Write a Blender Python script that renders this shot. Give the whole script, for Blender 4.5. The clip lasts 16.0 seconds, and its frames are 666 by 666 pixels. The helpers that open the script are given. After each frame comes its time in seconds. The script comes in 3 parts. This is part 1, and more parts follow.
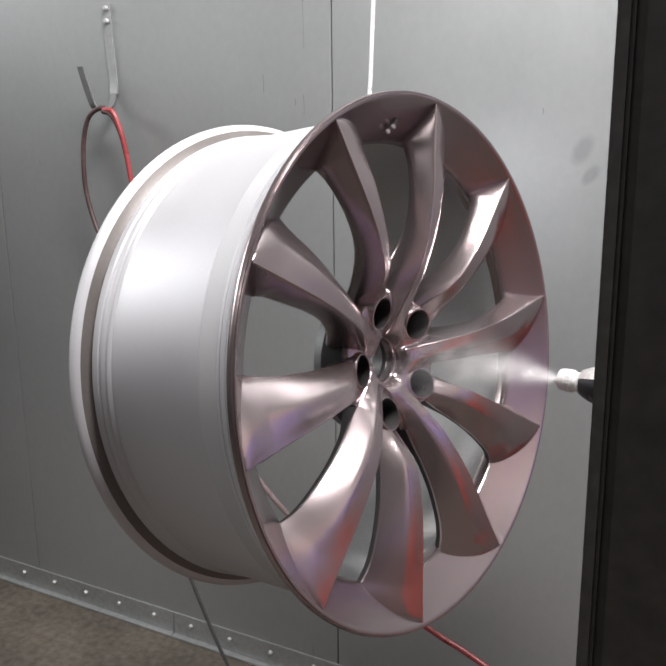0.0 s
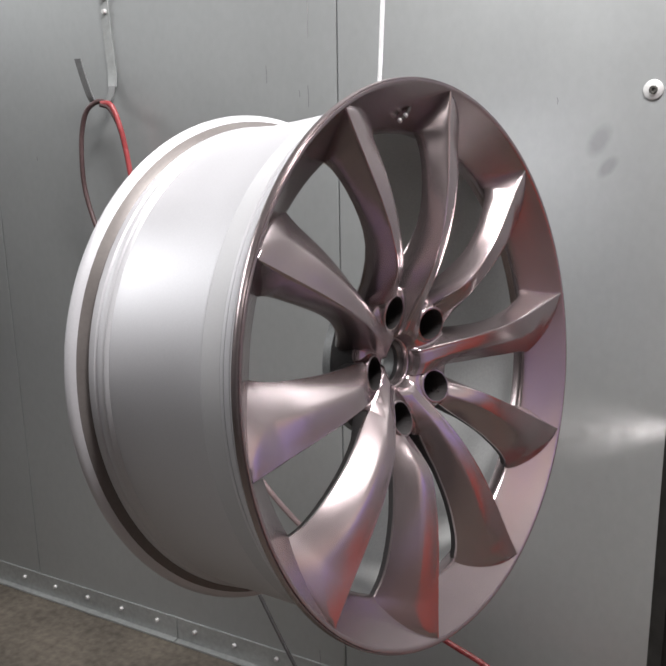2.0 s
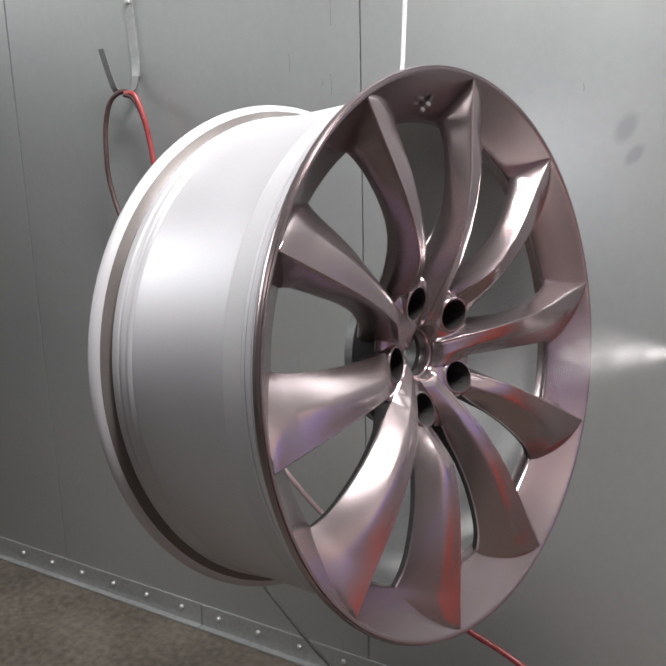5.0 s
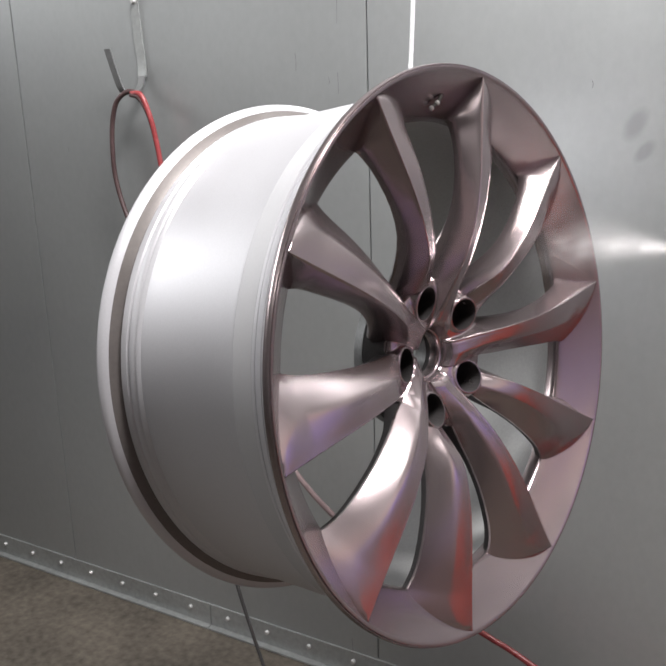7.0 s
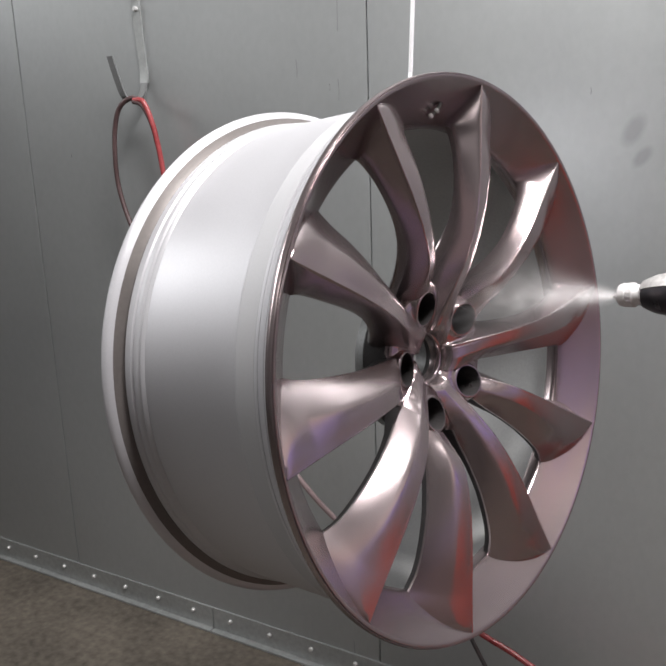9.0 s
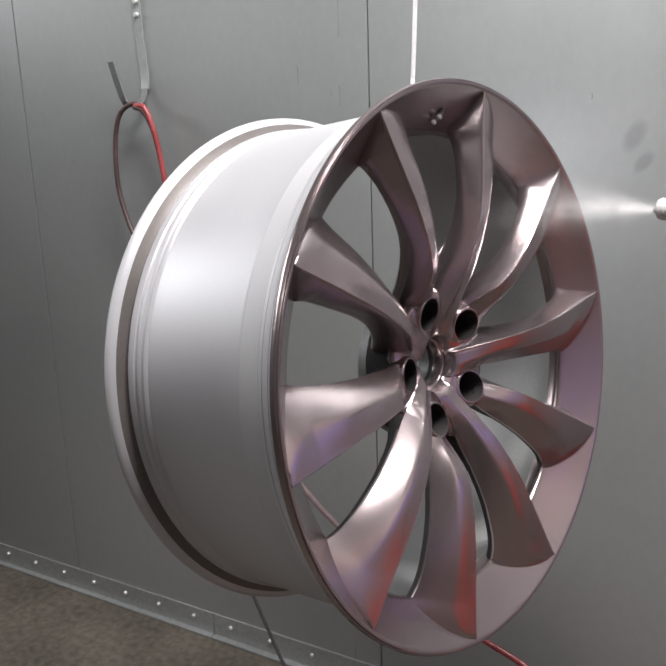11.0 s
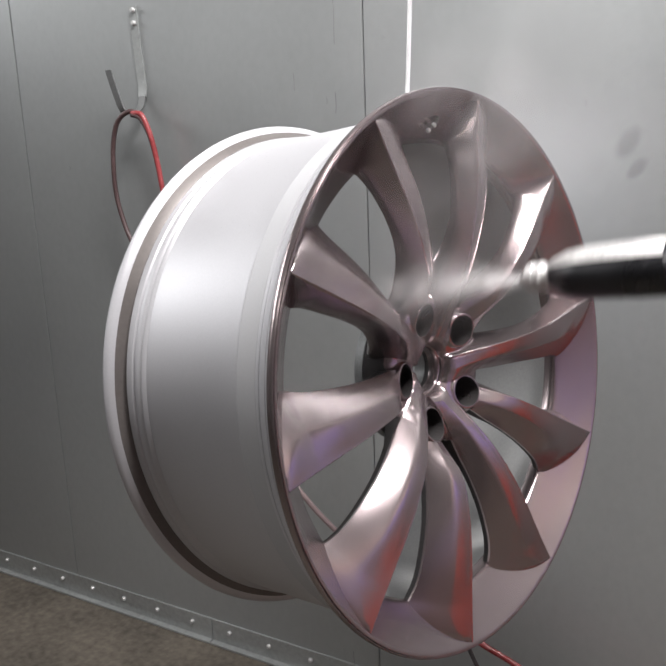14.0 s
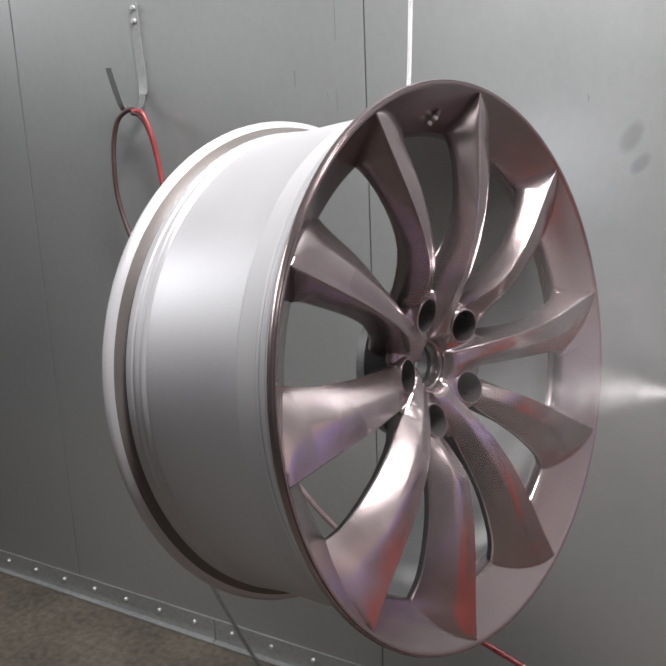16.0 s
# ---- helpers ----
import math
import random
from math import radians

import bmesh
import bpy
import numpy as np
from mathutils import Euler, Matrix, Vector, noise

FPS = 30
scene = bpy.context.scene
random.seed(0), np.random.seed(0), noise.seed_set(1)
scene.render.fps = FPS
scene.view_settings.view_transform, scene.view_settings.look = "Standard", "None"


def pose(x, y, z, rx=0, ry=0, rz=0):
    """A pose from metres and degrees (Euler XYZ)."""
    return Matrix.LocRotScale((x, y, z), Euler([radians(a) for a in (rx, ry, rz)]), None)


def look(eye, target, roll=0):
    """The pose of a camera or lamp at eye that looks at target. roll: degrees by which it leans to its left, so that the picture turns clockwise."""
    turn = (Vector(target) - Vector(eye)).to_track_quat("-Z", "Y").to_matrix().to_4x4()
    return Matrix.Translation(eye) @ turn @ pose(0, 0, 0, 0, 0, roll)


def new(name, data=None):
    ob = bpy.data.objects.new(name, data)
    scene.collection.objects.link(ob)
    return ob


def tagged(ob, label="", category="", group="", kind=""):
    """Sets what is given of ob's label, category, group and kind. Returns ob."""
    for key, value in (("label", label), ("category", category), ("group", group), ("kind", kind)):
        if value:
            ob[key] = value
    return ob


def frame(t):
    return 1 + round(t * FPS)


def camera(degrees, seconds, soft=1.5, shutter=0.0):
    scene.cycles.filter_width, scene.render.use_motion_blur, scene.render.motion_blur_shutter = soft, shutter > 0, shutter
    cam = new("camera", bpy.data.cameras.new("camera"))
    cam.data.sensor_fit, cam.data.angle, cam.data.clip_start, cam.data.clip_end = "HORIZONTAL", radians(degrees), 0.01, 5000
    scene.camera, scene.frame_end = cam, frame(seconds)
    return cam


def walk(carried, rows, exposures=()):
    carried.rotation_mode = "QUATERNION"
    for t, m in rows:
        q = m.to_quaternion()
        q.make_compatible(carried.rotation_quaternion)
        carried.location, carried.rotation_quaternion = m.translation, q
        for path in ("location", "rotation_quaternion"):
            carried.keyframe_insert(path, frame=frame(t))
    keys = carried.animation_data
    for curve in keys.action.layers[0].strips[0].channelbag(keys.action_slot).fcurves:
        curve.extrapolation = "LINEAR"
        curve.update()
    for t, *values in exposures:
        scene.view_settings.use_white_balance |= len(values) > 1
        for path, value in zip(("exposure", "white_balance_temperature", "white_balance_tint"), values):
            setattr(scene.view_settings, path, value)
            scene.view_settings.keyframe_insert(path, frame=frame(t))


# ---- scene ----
cam = camera(44.92, 16.0, soft=2.0, shutter=0.4)
walk(cam, [
    (0, pose(0.3041, -0.7916, 1.0841, 77.088, 0.634, 27.936)),
    (0.5, pose(0.3077, -0.7869, 1.0847, 77.095, 0.588, 28.114)),
    (1, pose(0.3004, -0.7863, 1.0860, 77.017, 0.627, 27.962)),
    (1.5, pose(0.2845, -0.7740, 1.0872, 76.886, 0.915, 27.773)),
    (2, pose(0.2767, -0.7558, 1.0787, 76.830, 0.947, 28.031)),
    (2.5, pose(0.2808, -0.7461, 1.0775, 76.680, 0.898, 28.473)),
    (3, pose(0.2789, -0.7414, 1.0794, 76.416, 1.011, 28.736)),
    (3.5, pose(0.2722, -0.7458, 1.0807, 76.154, 1.248, 28.713)),
    (4, pose(0.2776, -0.7518, 1.0809, 76.096, 1.235, 29.054)),
    (6.5, pose(0.2767, -0.7532, 1.0812, 75.930, 1.634, 30.105)),
    (7, pose(0.2722, -0.7498, 1.0825, 75.883, 1.723, 30.060)),
    (7.5, pose(0.2664, -0.7546, 1.0853, 75.835, 1.950, 29.819)),
    (8, pose(0.2705, -0.7586, 1.0846, 75.967, 1.929, 29.917)),
    (8.5, pose(0.2789, -0.7596, 1.0869, 76.125, 1.882, 30.105)),
    (9, pose(0.2770, -0.7580, 1.0865, 76.128, 1.880, 30.110)),
    (11.5, pose(0.2728, -0.7610, 1.0889, 76.523, 1.991, 29.888)),
    (12, pose(0.2728, -0.7633, 1.0896, 76.561, 2.052, 29.753)),
    (12.5, pose(0.2778, -0.7618, 1.0895, 76.667, 2.000, 29.922)),
    (13, pose(0.2788, -0.7582, 1.0895, 76.732, 1.949, 30.054)),
    (13.5, pose(0.2759, -0.7599, 1.0898, 76.728, 2.044, 29.930)),
    (14, pose(0.2779, -0.7652, 1.0910, 76.783, 2.093, 29.807)),
    (14.5, pose(0.2833, -0.7612, 1.0901, 76.807, 2.046, 30.007)),
    (15, pose(0.2862, -0.7579, 1.0878, 76.904, 2.097, 30.195)),
    (15.5, pose(0.2803, -0.7590, 1.0861, 76.929, 2.251, 30.115)),
    (16, pose(0.2758, -0.7594, 1.0834, 76.882, 2.301, 29.947)),
], exposures=[(0, 0.22), (2, 0.22), (4.2, 0.18), (6.5, 0.2), (7.5, 0.22), (8.5, 0.04), (9.2, 0.04), (11.5, 0.06), (14, 0.08), (15, 0.06), (16, 0.05)])

# ---- world and light ----
world = bpy.data.worlds.new("booth_world")
scene.world = world
world.use_nodes = True
world.node_tree.nodes["Background"].inputs[0].default_value = (0.6, 0.63, 0.66, 1)
world.node_tree.nodes["Background"].inputs[1].default_value = 0.25


def area_lamp(name, eye, target, sx, sy, watts, colour, spread=180):
    d = bpy.data.lights.new(name, "AREA")
    d.shape, d.size, d.size_y, d.energy, d.color = "RECTANGLE", sx, sy, watts, colour
    d.spread = radians(spread)
    ob = new(name, d)
    ob.matrix_basis = look(eye, target)
    return ob


# lamp tube under the ceiling of the booth and one at its far end
area_lamp("ceiling_lamp", (0.24, -0.20, 2.36), (0.24, -0.18, 0.0), 1.2, 0.34, 70, (1.0, 0.975, 0.975))
# unseen fill added behind the camera to brighten the dark blade flanks
area_lamp("rear_fill_light", (-0.6, -2.5, 2.55), (-0.6, -2.5, 0.0), 1.7, 0.40, 15, (1.0, 0.975, 0.965))
area_lamp("end_lamp", (-3.3, -0.95, 2.2), (-0.1, -0.25, 1.0), 1.9, 0.8, 5.4, (0.98, 0.98, 0.99), 64)


# ---- materials ----
def nodes_of(name):
    m = bpy.data.materials.new(name)
    m.use_nodes = True
    nt = m.node_tree
    return m, nt, nt.nodes["Principled BSDF"]


def surface(name, colour, rough=0.5, metal=0.0, grain=120.0, blotch=6.0, amount=0.12, bump=0.1, rough_var=0.1, spec=0.5, coat=0.0, stretch=(1, 1, 1)):
    """A painted or metal surface that varies at two scales."""
    m, nt, b = nodes_of(name)
    tc = nt.nodes.new("ShaderNodeTexCoord")
    mp = nt.nodes.new("ShaderNodeMapping")
    mp.inputs["Scale"].default_value = stretch
    nt.links.new(tc.outputs["Object"], mp.inputs["Vector"])
    n1 = nt.nodes.new("ShaderNodeTexNoise")
    n1.inputs["Scale"].default_value, n1.inputs["Detail"].default_value = blotch, 5
    n2 = nt.nodes.new("ShaderNodeTexNoise")
    n2.inputs["Scale"].default_value, n2.inputs["Detail"].default_value = grain, 3
    for n in (n1, n2):
        nt.links.new(mp.outputs[0], n.inputs["Vector"])
    add = nt.nodes.new("ShaderNodeMath")
    add.operation = "ADD"
    nt.links.new(n1.outputs[0], add.inputs[0])
    nt.links.new(n2.outputs[0], add.inputs[1])
    ramp = nt.nodes.new("ShaderNodeMapRange")
    ramp.inputs["From Min"].default_value, ramp.inputs["From Max"].default_value = 0.7, 1.3
    ramp.inputs["To Min"].default_value, ramp.inputs["To Max"].default_value = 1 - amount, 1 + amount
    nt.links.new(add.outputs[0], ramp.inputs[0])
    mul = nt.nodes.new("ShaderNodeVectorMath")
    mul.operation = "SCALE"
    mul.inputs[0].default_value = colour
    nt.links.new(ramp.outputs[0], mul.inputs["Scale"])
    nt.links.new(mul.outputs[0], b.inputs["Base Color"])
    rr = nt.nodes.new("ShaderNodeMapRange")
    rr.inputs["From Min"].default_value, rr.inputs["From Max"].default_value = 0.3, 0.7
    rr.inputs["To Min"].default_value, rr.inputs["To Max"].default_value = rough - rough_var, rough + rough_var
    nt.links.new(n1.outputs[0], rr.inputs[0])
    nt.links.new(rr.outputs[0], b.inputs["Roughness"])
    b.inputs["Metallic"].default_value = metal
    b.inputs["Specular IOR Level"].default_value = spec
    b.inputs["Coat Weight"].default_value = coat
    b.inputs["Coat Roughness"].default_value = 0.15
    if bump:
        bp = nt.nodes.new("ShaderNodeBump")
        bp.inputs["Strength"].default_value, bp.inputs["Distance"].default_value = bump, 0.001
        nt.links.new(n2.outputs[0], bp.inputs["Height"])
        nt.links.new(bp.outputs[0], b.inputs["Normal"])
    return m


WALL = surface("galvanised_sheet", (0.395, 0.412, 0.412), 0.40, 0.6, 90, 3.0, 0.035, 0.03, 0.05, stretch=(1, 1, 0.7))
JOINT = surface("dark_joint", (0.06, 0.06, 0.06), 0.8)
FLOOR = surface("dusty_concrete", (0.098, 0.084, 0.067), 0.8, 0.0, 60, 5.0, 0.45, 0.35, 0.08)
STRIP = surface("steel_angle", (0.37, 0.385, 0.38), 0.45, 0.5, 90, 5, 0.15, 0.05)
BOLT = surface("zinc_bolt", (0.55, 0.55, 0.54), 0.42, 0.4, 200, 20, 0.1, 0.0)
DARK = surface("black_painted_steel", (0.045, 0.043, 0.038), 0.55, 0.0, 120, 5, 0.3, 0.2)
BRONZE = surface("bronze_metallic_paint", (0.355, 0.298, 0.302), 0.24, 0.90, 60, 8, 0.03, 0.0, 0.022, coat=0.05)
SILVER = surface("silver_metallic_paint", (0.47, 0.468, 0.485), 0.50, 0.55, 600, 8, 0.04, 0.0, 0.03)
INNER = surface("grey_primer", (0.36, 0.36, 0.355), 0.5, 0.25, 300, 8, 0.08, 0.03)
BEAD = surface("dark_bead_seat", (0.125, 0.112, 0.106), 0.45, 0.4, 200, 12, 0.08, 0.03)
MATT = surface("matt_silver_paint", (0.40, 0.40, 0.41), 0.62, 0.35, 600, 8, 0.04, 0.02)
# near-black that puts shade into hub sides, bolt holes and blade edges
RECESS_SHADE = surface("painted_recess_shade", (0.035, 0.032, 0.032), 0.65, 0.1, 300, 10, 0.2, 0.05, spec=0.25)
CASTING = surface("grey_bare_casting", (0.21, 0.215, 0.215), 0.5, 0.4, 300, 10, 0.2, 0.05)
SCRATCH = surface("scratched_grey", (0.16, 0.165, 0.165), 0.5, 0.2)
WIRE = surface("bright_steel_wire", (0.86, 0.86, 0.86), 0.35, 0.25, 300, 30, 0.1, 0.0)
HOOK = surface("grey_painted_steel", (0.19, 0.195, 0.195), 0.45, 0.3, 150, 12, 0.15, 0.05)
RED = surface("red_rubber", (0.30, 0.055, 0.058), 0.32, 0.0, 200, 15, 0.2, 0.05)


def grey_over(m, colour, x0, x1):
    """Mixes colour over the stretch of a thing from x0 to x1, soft at both ends."""
    nt = m.node_tree
    b = nt.nodes["Principled BSDF"]
    paint = b.inputs["Base Color"].links[0].from_socket
    tc = nt.nodes.new("ShaderNodeTexCoord")
    sep = nt.nodes.new("ShaderNodeSeparateXYZ")
    nt.links.new(tc.outputs["Object"], sep.inputs[0])
    f = nt.nodes.new("ShaderNodeMapRange")
    f.interpolation_type = "SMOOTHSTEP"
    f.inputs["From Min"].default_value, f.inputs["From Max"].default_value = (x1 - x0) / 2, (x1 - x0) / 2 - 0.08
    f.inputs["To Max"].default_value = 0.85
    d = nt.nodes.new("ShaderNodeMath")
    d.operation = "SUBTRACT"
    d.inputs[1].default_value = (x0 + x1) / 2
    nt.links.new(sep.outputs[0], d.inputs[0])
    a = nt.nodes.new("ShaderNodeMath")
    a.operation = "ABSOLUTE"
    nt.links.new(d.outputs[0], a.inputs[0])
    nt.links.new(a.outputs[0], f.inputs[0])
    mix = nt.nodes.new("ShaderNodeMix")
    mix.data_type = "RGBA"
    nt.links.new(f.outputs[0], mix.inputs[0])
    nt.links.new(paint, [i for i in mix.inputs if i.type == "RGBA"][0])
    [i for i in mix.inputs if i.type == "RGBA"][1].default_value = (*colour, 1)
    nt.links.new([o for o in mix.outputs if o.type == "RGBA"][0], b.inputs["Base Color"])


grey_over(RED, (0.20, 0.175, 0.175), -0.70, -0.17)
MAROON = surface("maroon_rubber", (0.075, 0.045, 0.045), 0.45, 0.0, 200, 15, 0.3, 0.05)
BLACKHOSE = surface("dusty_black_rubber", (0.075, 0.075, 0.075), 0.5, 0.0, 200, 15, 0.2, 0.05)
CAP = surface("worn_aluminium", (0.60, 0.585, 0.58), 0.4, 0.3, 300, 20, 0.1, 0.05)
SHEEN = surface("pale_painted_sheen", (0.50, 0.49, 0.48), 0.4, 0.7, 300, 30, 0.25, 0.05)
GUNBODY = surface("black_anodised", (0.015, 0.015, 0.017), 0.28, 0.0, 300, 20, 0.2, 0.03)
OUTER = surface("plain_booth_paint", (0.30, 0.30, 0.30), 0.7, 0.0, 60, 2, 0.1, 0.1)


def mist(name, strength):
    """Thin paint mist: nearly clear, dense on the jet's axis near the nozzle, in shreds towards its edge."""
    m, nt, b = nodes_of(name)

    def math_node(op, x, y=None):
        n = nt.nodes.new("ShaderNodeMath")
        n.operation = op
        for k, v in enumerate((x, y)):
            if v is None:
                continue
            if isinstance(v, (int, float)):
                n.inputs[k].default_value = v
            else:
                nt.links.new(v, n.inputs[k])
        return n.outputs[0]

    tc = nt.nodes.new("ShaderNodeTexCoord")
    sep = nt.nodes.new("ShaderNodeSeparateXYZ")
    nt.links.new(tc.outputs["Object"], sep.inputs[0])
    x, y, z = sep.outputs
    far = math_node("MULTIPLY", x, -1.0)
    sigma = math_node("ADD", math_node("MULTIPLY", far, 0.27), 0.0035)
    rho2 = math_node("ADD", math_node("MULTIPLY", y, y), math_node("MULTIPLY", z, z))
    q = math_node("DIVIDE", rho2, math_node("MULTIPLY", sigma, sigma))
    bell = math_node("EXPONENT", math_node("MULTIPLY", q, -1.0))
    thin = math_node("MINIMUM", math_node("DIVIDE", 0.09, math_node("ADD", far, 0.05)), 1.0)
    end = math_node("MAXIMUM", math_node("SUBTRACT", 1.0, math_node("DIVIDE", far, 0.30)), 0.0)
    n = nt.nodes.new("ShaderNodeTexNoise")
    n.inputs["Scale"].default_value, n.inputs["Detail"].default_value = 34, 4
    nt.links.new(tc.outputs["Object"], n.inputs["Vector"])
    shred = nt.nodes.new("ShaderNodeMapRange")
    shred.inputs["From Min"].default_value, shred.inputs["From Max"].default_value = 0.18, 0.62
    nt.links.new(n.outputs[0], shred.inputs[0])
    a = math_node("MULTIPLY", math_node("MULTIPLY", bell, thin), math_node("MULTIPLY", shred.outputs[0], math_node("MULTIPLY", end, strength)))
    b.inputs["Base Color"].default_value = (0.88, 0.86, 0.86, 1)
    b.inputs["Roughness"].default_value = 1
    b.inputs["Specular IOR Level"].default_value = 0
    nt.links.new(a, b.inputs["Alpha"])
    return m


MIST = mist("paint_mist", 0.36)


def smudge_material():
    """A wiped, faintly darker patch with a worn edge."""
    m, nt, b = nodes_of("grey_smudge")
    tc = nt.nodes.new("ShaderNodeTexCoord")
    ln = nt.nodes.new("ShaderNodeVectorMath")
    ln.operation = "LENGTH"
    nt.links.new(tc.outputs["Object"], ln.inputs[0])
    fade = nt.nodes.new("ShaderNodeMapRange")
    fade.inputs["From Min"].default_value, fade.inputs["From Max"].default_value = 1.0, 0.45
    fade.inputs["To Max"].default_value = 0.22
    nt.links.new(ln.outputs["Value"], fade.inputs[0])
    b.inputs["Base Color"].default_value = (0.20, 0.21, 0.21, 1)
    b.inputs["Roughness"].default_value = 0.6
    nt.links.new(fade.outputs[0], b.inputs["Alpha"])
    return m


def reflection_tint():
    """Made-up tints for the wheel to reflect: red at the foot, then violet, tan and grey bands above."""
    m, nt, b = nodes_of("end_wall_reflection_tint")
    geo = nt.nodes.new("ShaderNodeTexCoord")
    sep = nt.nodes.new("ShaderNodeSeparateXYZ")
    nt.links.new(geo.outputs["Object"], sep.inputs[0])
    n = nt.nodes.new("ShaderNodeTexNoise")
    n.inputs["Scale"].default_value, n.inputs["Detail"].default_value = 3.0, 5
    nt.links.new(geo.outputs["Object"], n.inputs["Vector"])
    mix = nt.nodes.new("ShaderNodeMath")
    mix.operation = "MULTIPLY_ADD"
    mix.inputs[1].default_value = 0.35
    nt.links.new(n.outputs[0], mix.inputs[0])
    nt.links.new(sep.outputs[2], mix.inputs[2])
    rng = nt.nodes.new("ShaderNodeMapRange")
    rng.inputs["From Max"].default_value = 2.6
    nt.links.new(mix.outputs[0], rng.inputs[0])
    ramp = nt.nodes.new("ShaderNodeValToRGB")
    el = ramp.color_ramp.elements
    el[0].position, el[0].color = 0.10, (0.56, 0.066, 0.036, 1)
    el[1].position, el[1].color = 0.85, (0.34, 0.33, 0.33, 1)
    for p, c in ((0.27, (0.56, 0.070, 0.040, 1)), (0.34, (0.27, 0.15, 0.14, 1)), (0.44, (0.24, 0.18, 0.28, 1)), (0.53, (0.24, 0.19, 0.52, 1)), (0.62, (0.28, 0.22, 0.42, 1)), (0.70, (0.44, 0.33, 0.27, 1))):
        e = el.new(p)
        e.color = c
    nt.links.new(rng.outputs[0], ramp.inputs[0])
    # the red tint is left out at the end away from the back wall
    side = nt.nodes.new("ShaderNodeMapRange")
    side.interpolation_type = "SMOOTHSTEP"
    side.inputs["From Min"].default_value, side.inputs["From Max"].default_value = -0.22, -0.06
    nt.links.new(sep.outputs[1], side.inputs[0])
    worn = nt.nodes.new("ShaderNodeMix")
    worn.data_type = "RGBA"
    cols = [i for i in worn.inputs if i.type == "RGBA"]
    plain = nt.nodes.new("ShaderNodeValToRGB")
    el = plain.color_ramp.elements
    el[0].position, el[0].color = 0.30, (0.20, 0.13, 0.12, 1)
    el[1].position, el[1].color = 0.85, (0.34, 0.33, 0.33, 1)
    for p, c in ((0.44, (0.24, 0.18, 0.26, 1)), (0.53, (0.23, 0.19, 0.31, 1)), (0.62, (0.27, 0.22, 0.29, 1)), (0.70, (0.44, 0.33, 0.27, 1))):
        e = el.new(p)
        e.color = c
    nt.links.new(rng.outputs[0], plain.inputs[0])
    nt.links.new(plain.outputs[0], cols[0])
    nt.links.new(side.outputs[0], worn.inputs[0])
    nt.links.new(ramp.outputs[0], cols[1])
    nt.links.new([o for o in worn.outputs if o.type == "RGBA"][0], b.inputs["Base Color"])
    b.inputs["Roughness"].default_value = 0.65
    return m


SMUDGE = smudge_material()
ENDWALL = reflection_tint()


# ---- mesh helpers ----
def mesh_of(name, verts, faces, material, smooth=None):
    me = bpy.data.meshes.new(name)
    me.from_pydata(verts, [], faces)
    me.materials.append(material)
    bm = bmesh.new()
    bm.from_mesh(me)
    bmesh.ops.recalc_face_normals(bm, faces=bm.faces)
    bm.to_mesh(me)
    bm.free()
    if smooth is not None:
        me.shade_smooth()
        me.set_sharp_from_angle(angle=radians(smooth))
    return me


def part(name, me, parent, label=""):
    ob = new(name, me)
    if parent:
        ob.parent = parent
    if label:
        ob["label"] = label
    return ob


def box_data(size, centre=(0, 0, 0), bevel=0.0):
    """Vertices and faces of a box with softened edges."""
    bm = bmesh.new()
    bmesh.ops.create_cube(bm, size=1)
    bmesh.ops.scale(bm, vec=size, verts=bm.verts)
    if bevel:
        bmesh.ops.bevel(bm, geom=bm.edges[:], offset=bevel, segments=2, affect="EDGES")
    bmesh.ops.translate(bm, vec=centre, verts=bm.verts)
    bm.verts.index_update()
    data = [tuple(v.co) for v in bm.verts], [[v.index for v in f.verts] for f in bm.faces]
    bm.free()
    return data


def box(name, size, centre, material, parent=None, bevel=0.002, label=""):
    return part(name, mesh_of(name, *box_data(size, centre, bevel), material), parent, label)


def lathe(profile, count=128, axis="Y"):
    """Rings of (along, radius) round an axis, closed into a tube of that profile."""
    verts, faces = [], []
    k = len(profile)
    for i in range(count):
        a = 2 * math.pi * i / count
        for y, r in profile:
            p = (r * math.cos(a), y, r * math.sin(a))
            verts.append(p if axis == "Y" else (p[1], p[0], p[2]) if axis == "X" else (p[0], p[2], p[1]))
    for i in range(count):
        j = (i + 1) % count
        for m in range(k - 1):
            faces.append([i * k + m, i * k + m + 1, j * k + m + 1, j * k + m])
    return verts, faces


def closed(profile):
    return list(profile) + [profile[0]]


def spline(points, steps=10):
    """A smooth line through points."""
    pts = [Vector(p) for p in points]
    pts = [2 * pts[0] - pts[1]] + pts + [2 * pts[-1] - pts[-2]]
    out = []
    for i in range(1, len(pts) - 2):
        p0, p1, p2, p3 = pts[i - 1:i + 3]
        for s in range(steps):
            t = s / steps
            out.append(0.5 * (2 * p1 + (p2 - p0) * t + (2 * p0 - 5 * p1 + 4 * p2 - p3) * t * t + (3 * p1 - p0 - 3 * p2 + p3) * t ** 3))
    out.append(pts[-2])
    return out


